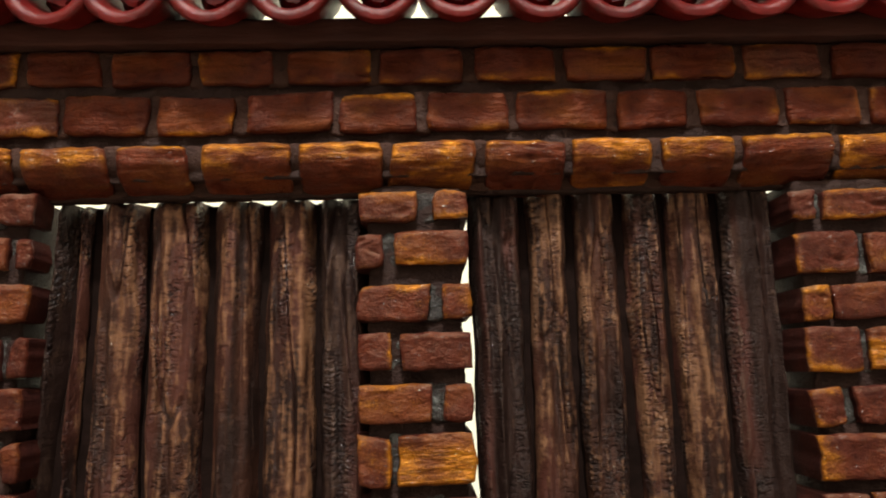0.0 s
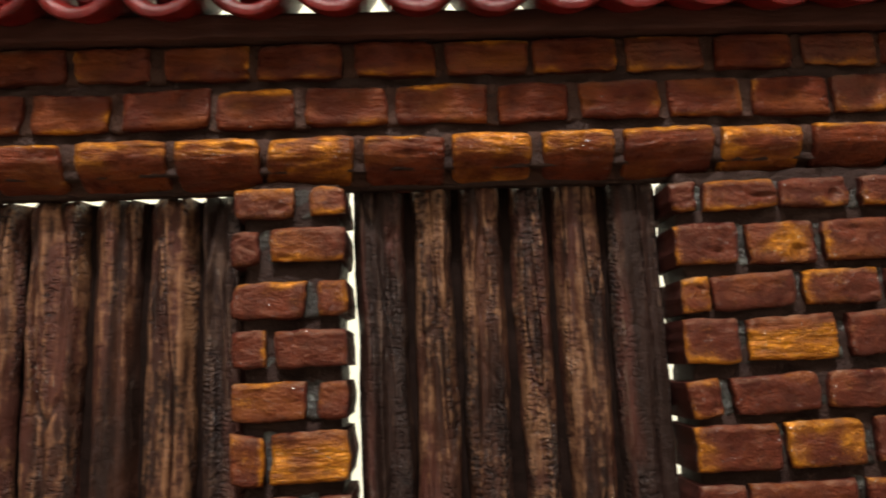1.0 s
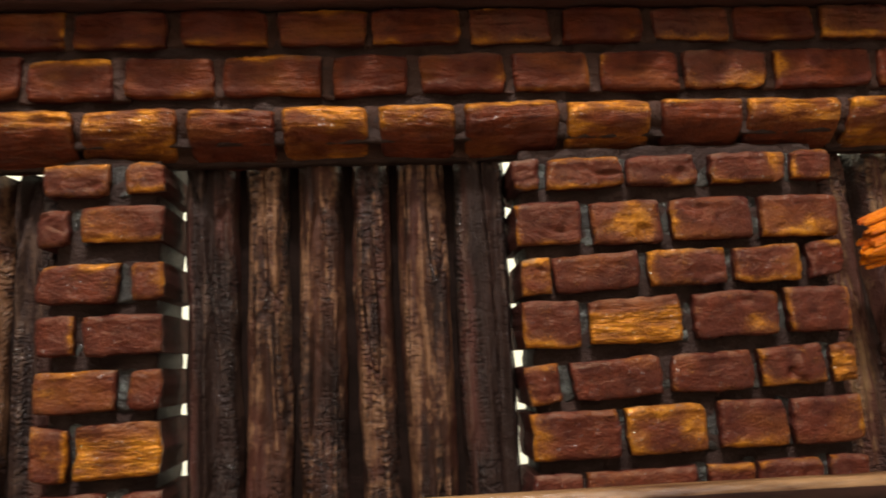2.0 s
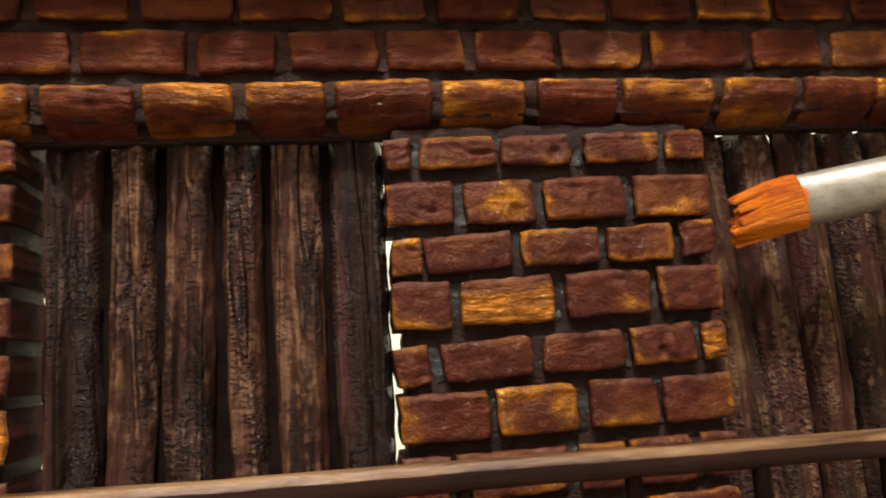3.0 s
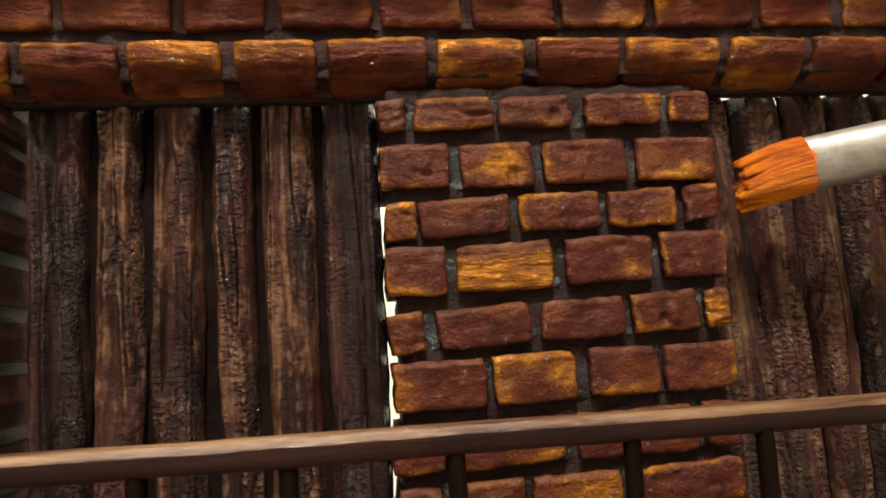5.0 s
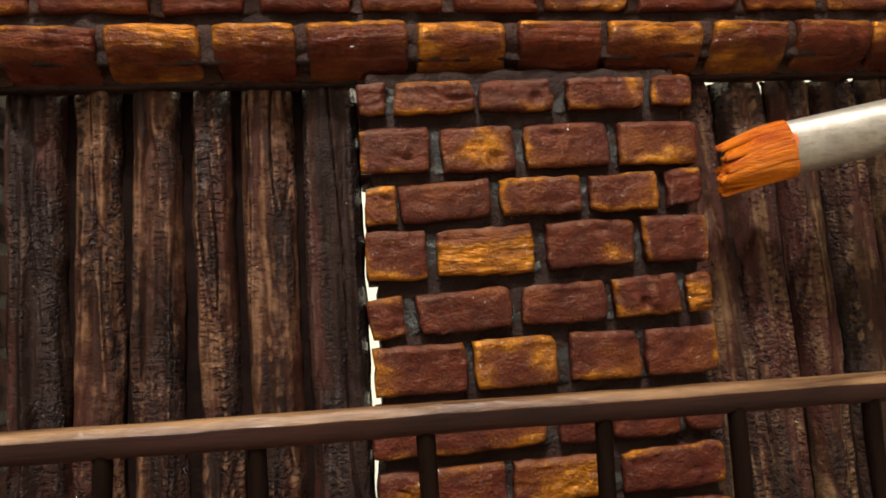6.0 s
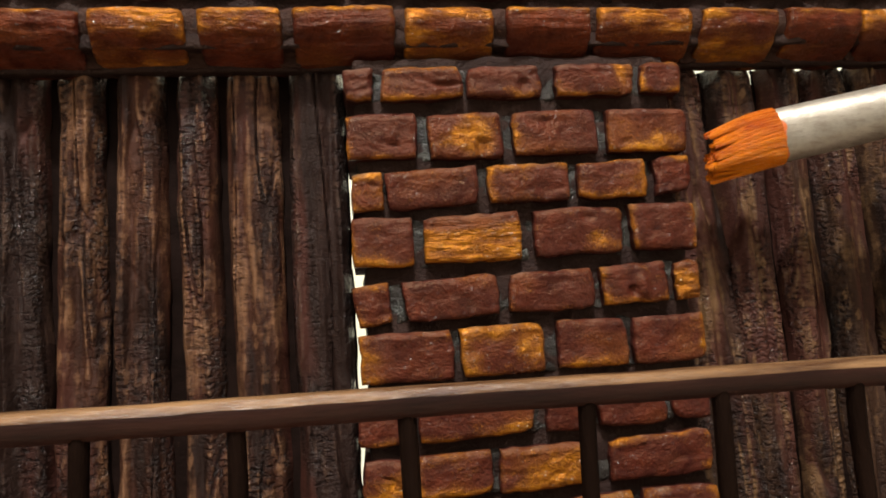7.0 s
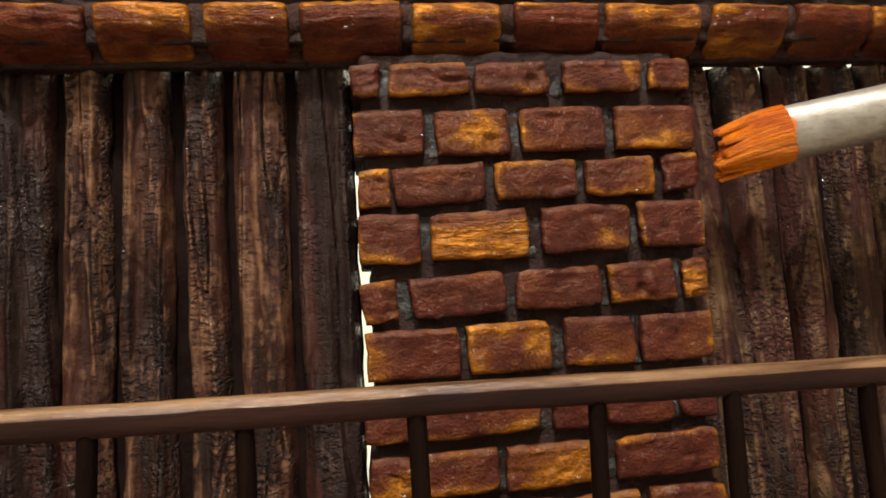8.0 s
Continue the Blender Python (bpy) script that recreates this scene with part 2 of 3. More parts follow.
def sleeve_paint():
    """Dull brushed metal, scratched along its length, with smears of orange paint."""
    m, tree, shader = nodes_of("ferrule_metal")
    v, _ = coords(tree, (0.25, 1, 1))
    w, _ = coords(tree)
    scratch, cloud = noise_tex(tree, v, 1500, 4, 0.7), noise_tex(tree, w, 300, 3)
    c = mix(tree, ramp(tree, cloud, 0.35, 0.65), (0.50, 0.46, 0.39), (0.36, 0.32, 0.26))
    c = mix(tree, ramp(tree, scratch, 0.50, 0.66, 0.0, 0.5), c, (0.24, 0.20, 0.16))
    wet = ramp(tree, calc(tree, "ADD", spot(tree, "ochre"), calc(tree, "MULTIPLY", calc(tree, "SUBTRACT", cloud, 0.5), 1.2)), 0.50, 0.60)
    tree.links.new(mix(tree, wet, c, (0.62, 0.13, 0.015)), shader.inputs["Base Color"])
    tree.links.new(ramp(tree, wet, 0.0, 1.0, 0.55, 0.0), shader.inputs["Metallic"])
    tree.links.new(ramp(tree, scratch, 0.3, 0.7, 0.30, 0.50), shader.inputs["Roughness"])
    bump(tree, shader, scratch, 0.25, 0.0003)
    return m


# own brown, darkened further with the shade that fills the joints
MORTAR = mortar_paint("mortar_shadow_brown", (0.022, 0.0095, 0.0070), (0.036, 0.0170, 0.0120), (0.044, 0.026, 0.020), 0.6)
POINTING = mortar_paint("mortar_grey", (0.013, 0.010, 0.008), (0.032, 0.028, 0.023), (0.130, 0.142, 0.128), 0.28)
POINTING_BROWN = mortar_paint("mortar_brown", (0.034, 0.0140, 0.0090), (0.056, 0.0240, 0.0150), (0.066, 0.036, 0.024), 0.6)
PLANK = plank_paint("plank_wood")
PLANK_RED = plank_paint("plank_wood_red", pale=(0.205, 0.103, 0.053), rub=0.43)
PLANK_DULL = plank_paint("plank_wood_dull", mid=(0.050, 0.0245, 0.0140), pale=(0.180, 0.100, 0.047), rub=0.46)
# for outer boards: darker wood, with shade beside the piers put into it
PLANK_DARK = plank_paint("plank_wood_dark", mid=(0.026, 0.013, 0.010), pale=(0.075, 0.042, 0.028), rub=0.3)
# near-black: the shade of the gaps between boards is in this colour
BACKING = plain_paint("shaded_backing", (0.008, 0.0045, 0.0035), (0.014, 0.0075, 0.006), 0.7, 300, 0.4, gloss=0.03)
# brick sides: matt, the shade they lie in darkened into the colour
BRICK_SIDE_SHADE = plain_paint("brick_side_shaded", (0.036, 0.010, 0.008), (0.062, 0.016, 0.011), 0.8, 300, 0.5, 0.0006, gloss=0.1)
# rail wood twice: pale for lit upper faces, dark as painted shade below
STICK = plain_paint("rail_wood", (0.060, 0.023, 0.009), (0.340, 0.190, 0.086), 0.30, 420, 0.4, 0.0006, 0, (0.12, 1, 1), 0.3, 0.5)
STICK_SHADE = plain_paint("rail_wood_shaded", (0.014, 0.0052, 0.0042), (0.042, 0.0150, 0.0100), 0.45, 420, 0.3, 0.0005, 0, (0.12, 1, 1), 0.12, 0.15)
STICK_DARK = plain_paint("baluster_wood", (0.006, 0.003, 0.002), (0.012, 0.006, 0.004), 0.6, 400, 0.5, 0.0005, 0, (1, 1, 0.15), 0.02)
TILE = plain_paint("glazed_red_tile", (0.075, 0.0045, 0.0045), (0.150, 0.010, 0.008), 0.35, 260, 0.35, 0.0005, gloss=0.2, coat=0.15)
SOFFIT = plain_paint("soffit_wood", (0.042, 0.017, 0.013), (0.070, 0.026, 0.019), 0.6, 240, 0.4, 0.0005, 0, (0.15, 1, 1), 0.1)
BRISTLE = plain_paint("bristle_orange_paint", (0.80, 0.225, 0.003), (0.42, 0.058, 0.002), 0.28, 420, 0.9, 0.0006, 0, (0.12, 1, 1), 0.25)
FERRULE = sleeve_paint()
HANDLE = plain_paint("handle_lacquer", (0.55, 0.48, 0.16), (0.62, 0.55, 0.22), 0.25, 90, 0.05)
TABLE = plain_paint("table_wood", (0.045, 0.028, 0.018), (0.07, 0.042, 0.026), 0.45, 14, 0.2, 0.0006, 0, (0.1, 1, 1))
# unseen top, made pale to bounce light into dark undersides
BOUNCE_TOP = plain_paint("bounce_table_wood", (0.46, 0.39, 0.30), (0.54, 0.46, 0.36), 0.45, 14, 0.2, 0.0006, 0, (0.1, 1, 1))
ROOM = plain_paint("room_plaster", (0.76, 0.71, 0.63), (0.80, 0.75, 0.66), 0.8, 6, 0.2)


def sheet_paint():
    m, tree, shader = nodes_of("glowing_backdrop")
    v, _ = coords(tree)
    c = mix(tree, ramp(tree, noise_tex(tree, v, 9, 3), 0.35, 0.65), (0.83, 0.81, 0.60), (0.87, 0.85, 0.68))
    tree.links.new(c, shader.inputs["Base Color"])
    # the sheet glows by itself, in place of light falling on it
    tree.links.new(c, shader.inputs["Emission Color"])
    shader.inputs["Emission Strength"].default_value = 0.45
    shader.inputs["Roughness"].default_value = 0.8
    return m


SHEET = sheet_paint()


# ---- building helpers ----
def part(name, bm, material, parent=None, label="", smooth=True, sides=None):
    """Links a bmesh, given in plan centimetres, as one mesh whose origin is its middle."""
    bmesh.ops.recalc_face_normals(bm, faces=bm.faces)
    pts = [v.co for v in bm.verts]
    mid = Vector([(min(p[i] for p in pts) + max(p[i] for p in pts)) / 2 for i in range(3)])
    for v in bm.verts:
        v.co = (v.co - mid) * CM
    for f in bm.faces:
        f.smooth = smooth and len(f.verts) < 5
    for e in bm.edges:
        e.smooth = len(e.link_faces) < 2 or e.calc_face_angle(0) < 1.0
    data = bpy.data.meshes.new(name)
    bm.to_mesh(data)
    bm.free()
    data.materials.append(material)
    data.materials.append(sides or material)
    ob = new(name, data)
    ob.location = at(*mid)
    if parent:
        up, node = Vector(), parent
        while node:
            up += node.location
            node = node.parent
        ob.parent = parent
        ob.location = at(*mid) - up
    return tagged(ob, label)


def base(name, x, y, z):
    ob = new(name)
    ob.empty_display_size = 0.01
    ob.location = at(x, y, z)
    return ob


def wob(x, y, z, k=0.0):
    return noise.noise(Vector((x + 13.7 * k, y + 5.1 * k, z - 7.3 * k)))


def box(bm, x0, x1, y0, y1, z0, z1):
    m = Matrix.LocRotScale(((x0 + x1) / 2, (y0 + y1) / 2, (z0 + z1) / 2), None, (x1 - x0, y1 - y0, z1 - z0))
    bmesh.ops.create_cube(bm, size=1, matrix=m)


# dents and gouges in the brick faces: x, z, half width, half height, depth
DENTS = ((8.20, 0.63, 0.14, 0.16, 0.07), (10.57, -1.66, 0.12, 0.20, -0.06), (10.40, -1.75, 0.10, 0.12, 0.06), (9.47, 0.21, 0.30, 0.10, 0.05), (6.43, 2.37, 0.42, 0.07, 0.07),
         (4.74, 2.43, 0.36, 0.06, 0.06), (3.25, 2.37, 0.35, 0.07, 0.06), (7.69, 1.61, 0.30, 0.06, 0.06), (8.94, 1.60, 0.13, 0.12, 0.06), (9.30, 1.0, 0.25, 0.08, 0.04),
         (11.0, 0.25, 0.07, 0.18, 0.10), (9.76, -0.56, 0.16, 0.08, 0.05), (6.57, 1.70, 0.10, 0.16, 0.06), (-1.14, 2.69, 0.40, 0.05, 0.07), (-0.01, 2.47, 0.45, 0.05, 0.06),
         (1.71, 2.54, 0.35, 0.06, 0.05), (-3.11, 2.48, 0.25, 0.18, 0.05), (-6.5, 2.6, 0.08, 0.25, 0.05))


def dented(x, z):
    return sum(d * (0.6 if dz > 2.1 else 1.0) * max(0.0, 1 - ((x - dx) / rx) ** 2 - ((z - dz) / rz) ** 2) for dx, dz, rx, rz, d in DENTS)


def stops(a, b, n):
    """Places from a to b, close together at the rims."""
    d = min(0.09, (b - a) * 0.2)
    inner = [a + d + (b - a - 2 * d) * i / (n - 4) for i in range(n - 3)]
    return [a, a + d * 0.35] + inner + [b - d * 0.35, b]


def lump(bm, x0, x1, z0, z1, y0, y1, k, nx=30, nz=18, rough=0.013, rag=0.028, rim=0.04, bend=None, shear=0.0, flare=0.0, chip=0.035, taper=0.0, brushed=0.0, skew=0.0, strokes=None):
    """A hand-cut block: a rough front of nx by nz faces with worn rims, chipped corners and a ragged outline, and sides back to y1."""
    rows = []
    xs, zs = stops(x0, x1, nx), stops(z0, z1, nz)
    if strokes is not None:
        ochre, film = bm.verts.layers.float.new("ochre"), bm.verts.layers.float.new("film")
    marks = []
    if skew:
        dice = random.Random(int(k * 1000))
        for _ in range(dice.randint(0, 3)):
            marks.append((dice.uniform(x0, x1), dice.uniform(z0, z1), dice.uniform(0.08, 0.26), dice.uniform(0.03, 0.07), dice.uniform(0.012, 0.038), dice.uniform(-0.5, 0.5)))
    for z in zs:
        line = []
        for x in xs:
            left, right, low, high = x - x0, x1 - x, z - z0, z1 - z
            near_x, near_z = max(0.0, 1 - min(left, right) / 0.2), max(0.0, 1 - min(low, high) / 0.2)
            dx = near_x * (rag * wob(z * 2.2, k, 0.3, k) + rag * 0.6 * wob(z * 7, 1, k, k))
            dz = near_z * (rag * wob(x * 1.6, 2.2, k, k) + rag * 0.6 * wob(x * 5, k, 3, k))
            corner = near_x * near_z * chip * (0.5 + wob(3.1 if left < right else 9.4, 2.0 if low < high else 6.6, k, k))
            dx += corner if left < right else -corner
            dz += corner if low < high else -corner
            y = y0 + rough * wob(x * 2.1, z * 2.6, k, k) * 1.6 + rough * 0.9 * wob(x * 5, z * 7, k, k) + rough * 0.5 * wob(x * 12, z * 14, k, k)
            y += 2.2 * rough * max(0.0, wob(x * 2.7, z * 4.5, k + 40, k) - 0.22)
            y += rim * (max(0.0, 1 - min(left, right) / 0.05) ** 2 + max(0.0, 1 - low / 0.05) ** 2 + 1.3 * max(0.0, 1 - high / 0.085) ** 2)
            y += dented(x, z) - 0.05 * max(0.0, 1 - abs(high - 0.075) / 0.06) * max(0.0, wob(x * 3.1, 8.8, k, k))
            if brushed:
                y += brushed * (wob(x * 0.9 + 2 * wob(x, z, k), z * 6.5, k + 60, k) + 0.8 * wob(x * 1.8, z * 15, k + 70, k))
            for mx, mz, mw, mh, deep, turn in marks:
                u, w = x - mx + turn * (z - mz), z - mz - turn * (x - mx)
                y += deep * max(0.0, 1 - (u / mw) ** 2 - (w / mh) ** 2)
            if skew:
                f, g = (x - x0) / (x1 - x0), (z - z0) / (z1 - z0)
                dx += skew * (wob(k, 1.5, 2.2, k) * (1 - f) + wob(k, 8.5, 3.1, k) * f) * (g - 0.5)
                dz += 0.7 * skew * (wob(k, 4.5, 6.2, k) * (1 - g) + wob(k, 2.9, 9.1, k) * g) * (f - 0.5)
            if bend:
                y += bend(low / (z1 - z0))
            line.append(bm.verts.new((x + dx + shear * (z1 - z), y, z + dz + flare * (x - x0))))
            if strokes is not None:
                f, g = (x - x0) / (x1 - x0), (z - z0) / (z1 - z0)
                line[-1][ochre] = dragged(strokes, f + 0.08 * wob(z * 4, k, 5, k), g + 0.16 * wob(x * 3, k, 6, k)) * (0.85 + 0.5 * wob(x * 3, z * 5, k + 4, k))
                line[-1][film] = max(0.0, 1 - high / 0.11) * (0.5 + wob(x * 1.7, 4.4, k, k))
        rows.append(line)
    close(bm, rows, y1, taper)


def dragged(strokes, f, g):
    """How thick the ochre lies at f (left to right) and g (bottom to top) of a brick: l, r, t, b its rims, k its left end, c its middle right, q its lower right,
    d its upper right corner, g the half below a slant, o all but its top, h its upper half, s a thin coat all over."""
    thick = 0.0
    for how in strokes:
        if how == "l":
            a = 1 - f / 0.16
        elif how == "r":
            a = 1 - (1 - f) / 0.18
        elif how == "t":
            a = 0.9 - (1 - g) / 0.28
        elif how == "b":
            a = 1 - g / 0.30
        elif how == "k":
            a = 3.0 * (0.27 - f)
        elif how == "c":
            a = 1.6 - ((f - 0.62) / 0.30) ** 2 - ((g - 0.5) / 0.46) ** 2
        elif how == "q":
            a = 1.1 - ((f - 0.72) / 0.34) ** 2 - ((g - 0.2) / 0.36) ** 2
        elif how == "d":
            a = 6 * min(f - 0.62 - 0.18 * (1 - g), 0.99 - f)
        elif how == "g":
            a = 3 * (0.1 + 0.9 * f - g) + 0.3
        elif how == "h":
            a = 2.2 * (g - 0.42)
        elif how == "o":
            a = 5 * (0.83 - g)
        else:
            a = 0.55
        thick = max(thick, min(1.0, a))
    return thick


def close(bm, rows, y1, taper=0.0):
    """Faces for a grid of vertices, and sides and a back at y1, drawn in by taper."""
    nz, nx = len(rows) - 1, len(rows[0]) - 1
    for j in range(nz):
        for i in range(nx):
            bm.faces.new((rows[j][i], rows[j][i + 1], rows[j + 1][i + 1], rows[j + 1][i]))
    ring = rows[0][:] + [r[-1] for r in rows[1:]] + rows[-1][-2::-1] + [r[0] for r in rows[-2:0:-1]]
    mid = (rows[0][0].co.x + rows[0][-1].co.x) / 2
    near = [bm.verts.new((v.co.x, v.co.y + 0.06, v.co.z)) for v in ring]
    back = [bm.verts.new((v.co.x + (taper if v.co.x < mid else -taper), y1, v.co.z)) for v in ring]
    n = len(ring)
    for i in range(n):
        bm.faces.new((ring[i], near[i], near[(i + 1) % n], ring[(i + 1) % n]))
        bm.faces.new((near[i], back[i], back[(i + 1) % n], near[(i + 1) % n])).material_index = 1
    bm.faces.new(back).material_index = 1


def tube(bm, p, q, r0, r1, sides=14, steps=8, k=0.0, sway=0.0):
    """A round stick from p to q with a slight wander, closed at both ends."""
    p, q = Vector(p), Vector(q)
    turn = (q - p).to_track_quat("Z", "Y").to_matrix()
    rings = []
    for s in range(steps + 1):
        f = s / steps
        c = p.lerp(q, f) + turn @ Vector((sway * wob(f * steps * 0.4, k, 1, k), sway * wob(f * steps * 0.4, k, 8, k), 0))
        r = (r0 + (r1 - r0) * f) * (1 + 0.06 * wob(f * steps * 0.7, 4, k, k))
        rings.append([bm.verts.new(c + turn @ Vector((r * math.cos(math.tau * i / sides), r * math.sin(math.tau * i / sides), 0))) for i in range(sides)])
    for a, b in zip(rings, rings[1:]):
        for i in range(sides):
            bm.faces.new((a[i], a[(i + 1) % sides], b[(i + 1) % sides], b[i]))
    bm.faces.new(rings[0])
    bm.faces.new(rings[-1])


# ---- closing walls and backdrop ----
def room_side(name, x0, x1, y0, y1, z0, z1, material, label, category):
    bm = bmesh.new()
    box(bm, x0, x1, y0, y1, z0, z1)
    return tagged(part(name, bm, material, None, "", False), label, category, "", "structure")


room_side("floor", -160, 160, -180, 160, -105, -100, TABLE, "dark brown wooden floor of the room", "floor")
room_side("ceiling", -160, 160, -180, 160, 150, 155, ROOM, "plain plastered ceiling of the room", "ceiling")
room_side("wall_north", -160, 160, 160, 165, -100, 150, ROOM, "plain plastered room wall", "wall")
room_side("wall_south", -160, 160, -185, -180, -100, 150, ROOM, "plain plastered room wall", "wall")
room_side("wall_east", 160, 165, -180, 160, -100, 150, ROOM, "plain plastered room wall", "wall")
room_side("wall_west", -165, -160, -180, 160, -100, 150, ROOM, "plain plastered room wall", "wall")

table = tagged(base("table", 5, 6, -100), "unseen wooden work table under the model, its pale top bouncing light up", "table")
bm = bmesh.new()
box(bm, -55, 65, -30, 45, -28, -25)
bmesh.ops.bevel(bm, geom=bm.edges[:], offset=0.4, segments=2, affect="EDGES")
part("tabletop", bm, BOUNCE_TOP, table, "pale wooden top added to bounce light", False)
for lx in (-50, 56):
    for ly in (-25, 36):
        bm = bmesh.new()
        box(bm, lx, lx + 4, ly, ly + 4, -100, -28)
        part("leg", bm, TABLE, table, "", False)

bm = bmesh.new()
box(bm, -41, 55, 24, 24.4, -25, 45)
tagged(part("backdrop", bm, SHEET, None, "", False), "bright cream white sheet standing behind the model", "backdrop", "", "structure")

# ---- the brick front ----
FACE, BACK = 8.30, 8.98
LEFT, RIGHT = -12.0, 22.0
DECK = -6.8


def slab(bm, x0, x1, z0, z1, y0, y1, k, rough=0.05):
    lump(bm, x0, x1, z0, z1, y0, y1, k, max(10, int((x1 - x0) * 9)), max(10, int((z1 - z0) * 9)), rough, 0.05, 0.03)


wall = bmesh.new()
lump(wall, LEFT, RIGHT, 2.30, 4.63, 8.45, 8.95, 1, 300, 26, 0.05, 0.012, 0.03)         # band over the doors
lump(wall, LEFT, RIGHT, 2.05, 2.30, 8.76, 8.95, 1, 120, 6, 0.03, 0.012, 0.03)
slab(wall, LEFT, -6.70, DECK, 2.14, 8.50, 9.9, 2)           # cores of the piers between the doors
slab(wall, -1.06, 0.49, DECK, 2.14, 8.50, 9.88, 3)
# unseen filler behind the narrow pier's top, blocks the bright backdrop
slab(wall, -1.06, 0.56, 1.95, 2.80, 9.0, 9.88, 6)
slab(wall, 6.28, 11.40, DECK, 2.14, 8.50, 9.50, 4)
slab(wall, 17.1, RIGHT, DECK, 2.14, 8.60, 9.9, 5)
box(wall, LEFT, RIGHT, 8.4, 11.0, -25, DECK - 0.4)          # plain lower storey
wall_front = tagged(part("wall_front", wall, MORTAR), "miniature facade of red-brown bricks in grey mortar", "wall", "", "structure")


def course(z0, z1, spans, codes, k, face=FACE, slope=0.0, deep=BACK, sink=0.19, hang=0.05, joint=POINTING, styles="", **more):
    """One course of bricks: spans of x, a paint code each, the course's rise towards the right, and pointing between neighbours."""
    x_first = spans[0][0]
    styles = styles.split()
    dice = random.Random(int(k * 77))
    for n, ((x0, x1), code) in enumerate(zip(spans, codes)):
        bm = bmesh.new()
        j = k + 1.37 * n
        drop = slope * (x0 - x_first)
        lift = 0.03 * wob(j, 2.0, 5.0)
        strokes = styles[n] if n < len(styles) else dice.choice(("t", "b", "l", "rb", "tb", "q", "s", "."))
        lump(bm, x0 - 0.03, x1 + 0.03, z0 + drop + lift - 0.015, z1 + drop + lift + 0.03 * wob(j, 7, 1), face + 0.05 * wob(j, 1, 1), deep, j, flare=slope, skew=0.12, chip=0.035, rag=0.034, strokes=strokes.replace(".", ""), **{"brushed": 0.035 if code == "O" else 0.006, **more})
        part("brick", bm, BRICK[code], wall_front, sides=BRICK_SIDE_SHADE)
        if n and x0 - spans[n - 1][1] < 0.5:
            bm = bmesh.new()
            lump(bm, spans[n - 1][1] - 0.05, x0 + 0.05, z0 + drop - hang, z1 + drop + 0.04, face + sink + 0.05 * wob(j, 3, 9), face + 0.5, j + 9,
                 8, 9, 0.04, 0.02, 0.05, more.get("bend"), 0.05 * wob(j, 5, 5))
            part("pointing", bm, joint, wall_front)


# narrow pier
PIER = (
    (1.54, 2.03, ((-1.18, -0.26), (0.07, 0.60)), "mm", "t tb"),
    (0.76, 1.31, ((-1.22, -0.82), (-0.58, 0.59)), "dd", ". b"),
    (-0.12, 0.46, ((-1.21, -0.09), (0.16, 0.58)), "mo", "t s"),
    (-0.93, -0.34, ((-1.20, -0.72), (-0.52, 0.58)), "md", "r l"),
    (-1.75, -1.15, ((-1.21, -0.09), (0.16, 0.58)), "dd", "t ."),
    (-2.73, -1.96, ((-1.22, -0.75), (-0.59, 0.58)), "mO", "r o"),
    (-3.45, -2.92, ((-1.21, -0.2), (0.05, 0.58)), "md", "b l"),
    (-4.2, -3.65, ((-1.21, -0.7), (-0.45, 0.58)), "dm", "t b"),
)
for n, (z0, z1, spans, codes, styles) in enumerate(PIER):
    course(z0, z1, spans, codes, 3.1 + 5 * n, deep=9.88, styles=styles)

# wide pier; its courses rise a little towards the right
WIDE = (
    (1.40, 1.90, ((6.14, 6.53), (6.71, 7.92), (8.07, 9.20), (9.49, 10.72), (10.92, 11.55)), "dmddm", 0.010, "b tb q bd ltb"),
    (0.48, 1.17, ((6.14, 7.15), (7.40, 8.49), (8.74, 10.04), (10.28, 11.54)), "dmdd", 0.004, "lb c l bq"),
    (-0.30, 0.28, ((6.17, 6.59), (6.70, 8.05), (8.28, 9.52), (9.71, 10.77), (11.00, 11.51)), "mdmdd", 0.020, "tb . tl rbt t"),
    (-1.16, -0.44, ((6.16, 7.02), (7.24, 8.69), (8.94, 10.29), (10.53, 11.53)), "dOdd", 0.012, "bl o q rl"),
    (-2.00, -1.40, ((6.15, 6.62), (6.88, 8.25), (8.48, 9.76), (9.95, 10.95), (11.17, 11.50)), "dddmO", 0.020, "tb . . bl o"),
    (-2.87, -2.15, ((6.18, 7.50), (7.69, 8.90), (9.17, 10.21), (10.40, 11.51)), "dmdd", 0.008, "k ks b r"),
    (-3.76, -3.09, ((6.14, 6.86), (6.99, 8.66), (8.93, 9.60), (9.74, 10.74), (10.92, 11.48)), "ddddd", 0.012, "b b t t rt"),
    (-4.58, -3.97, ((6.16, 6.72), (6.95, 7.98), (8.15, 9.45), (9.85, 11.42)), "mmod", 0.010, "g b g tr"),
    (-5.3, -4.75, ((6.15, 7.4), (7.6, 8.9), (9.1, 10.1), (10.3, 11.45)), "mdmo", 0.010, "t b s r"),
)
for n, (z0, z1, spans, codes, slope, styles) in enumerate(WIDE):
    course(z0, z1, spans, codes, 41.3 + 6 * n, slope=slope, deep=9.72, taper=0.03, styles=styles)

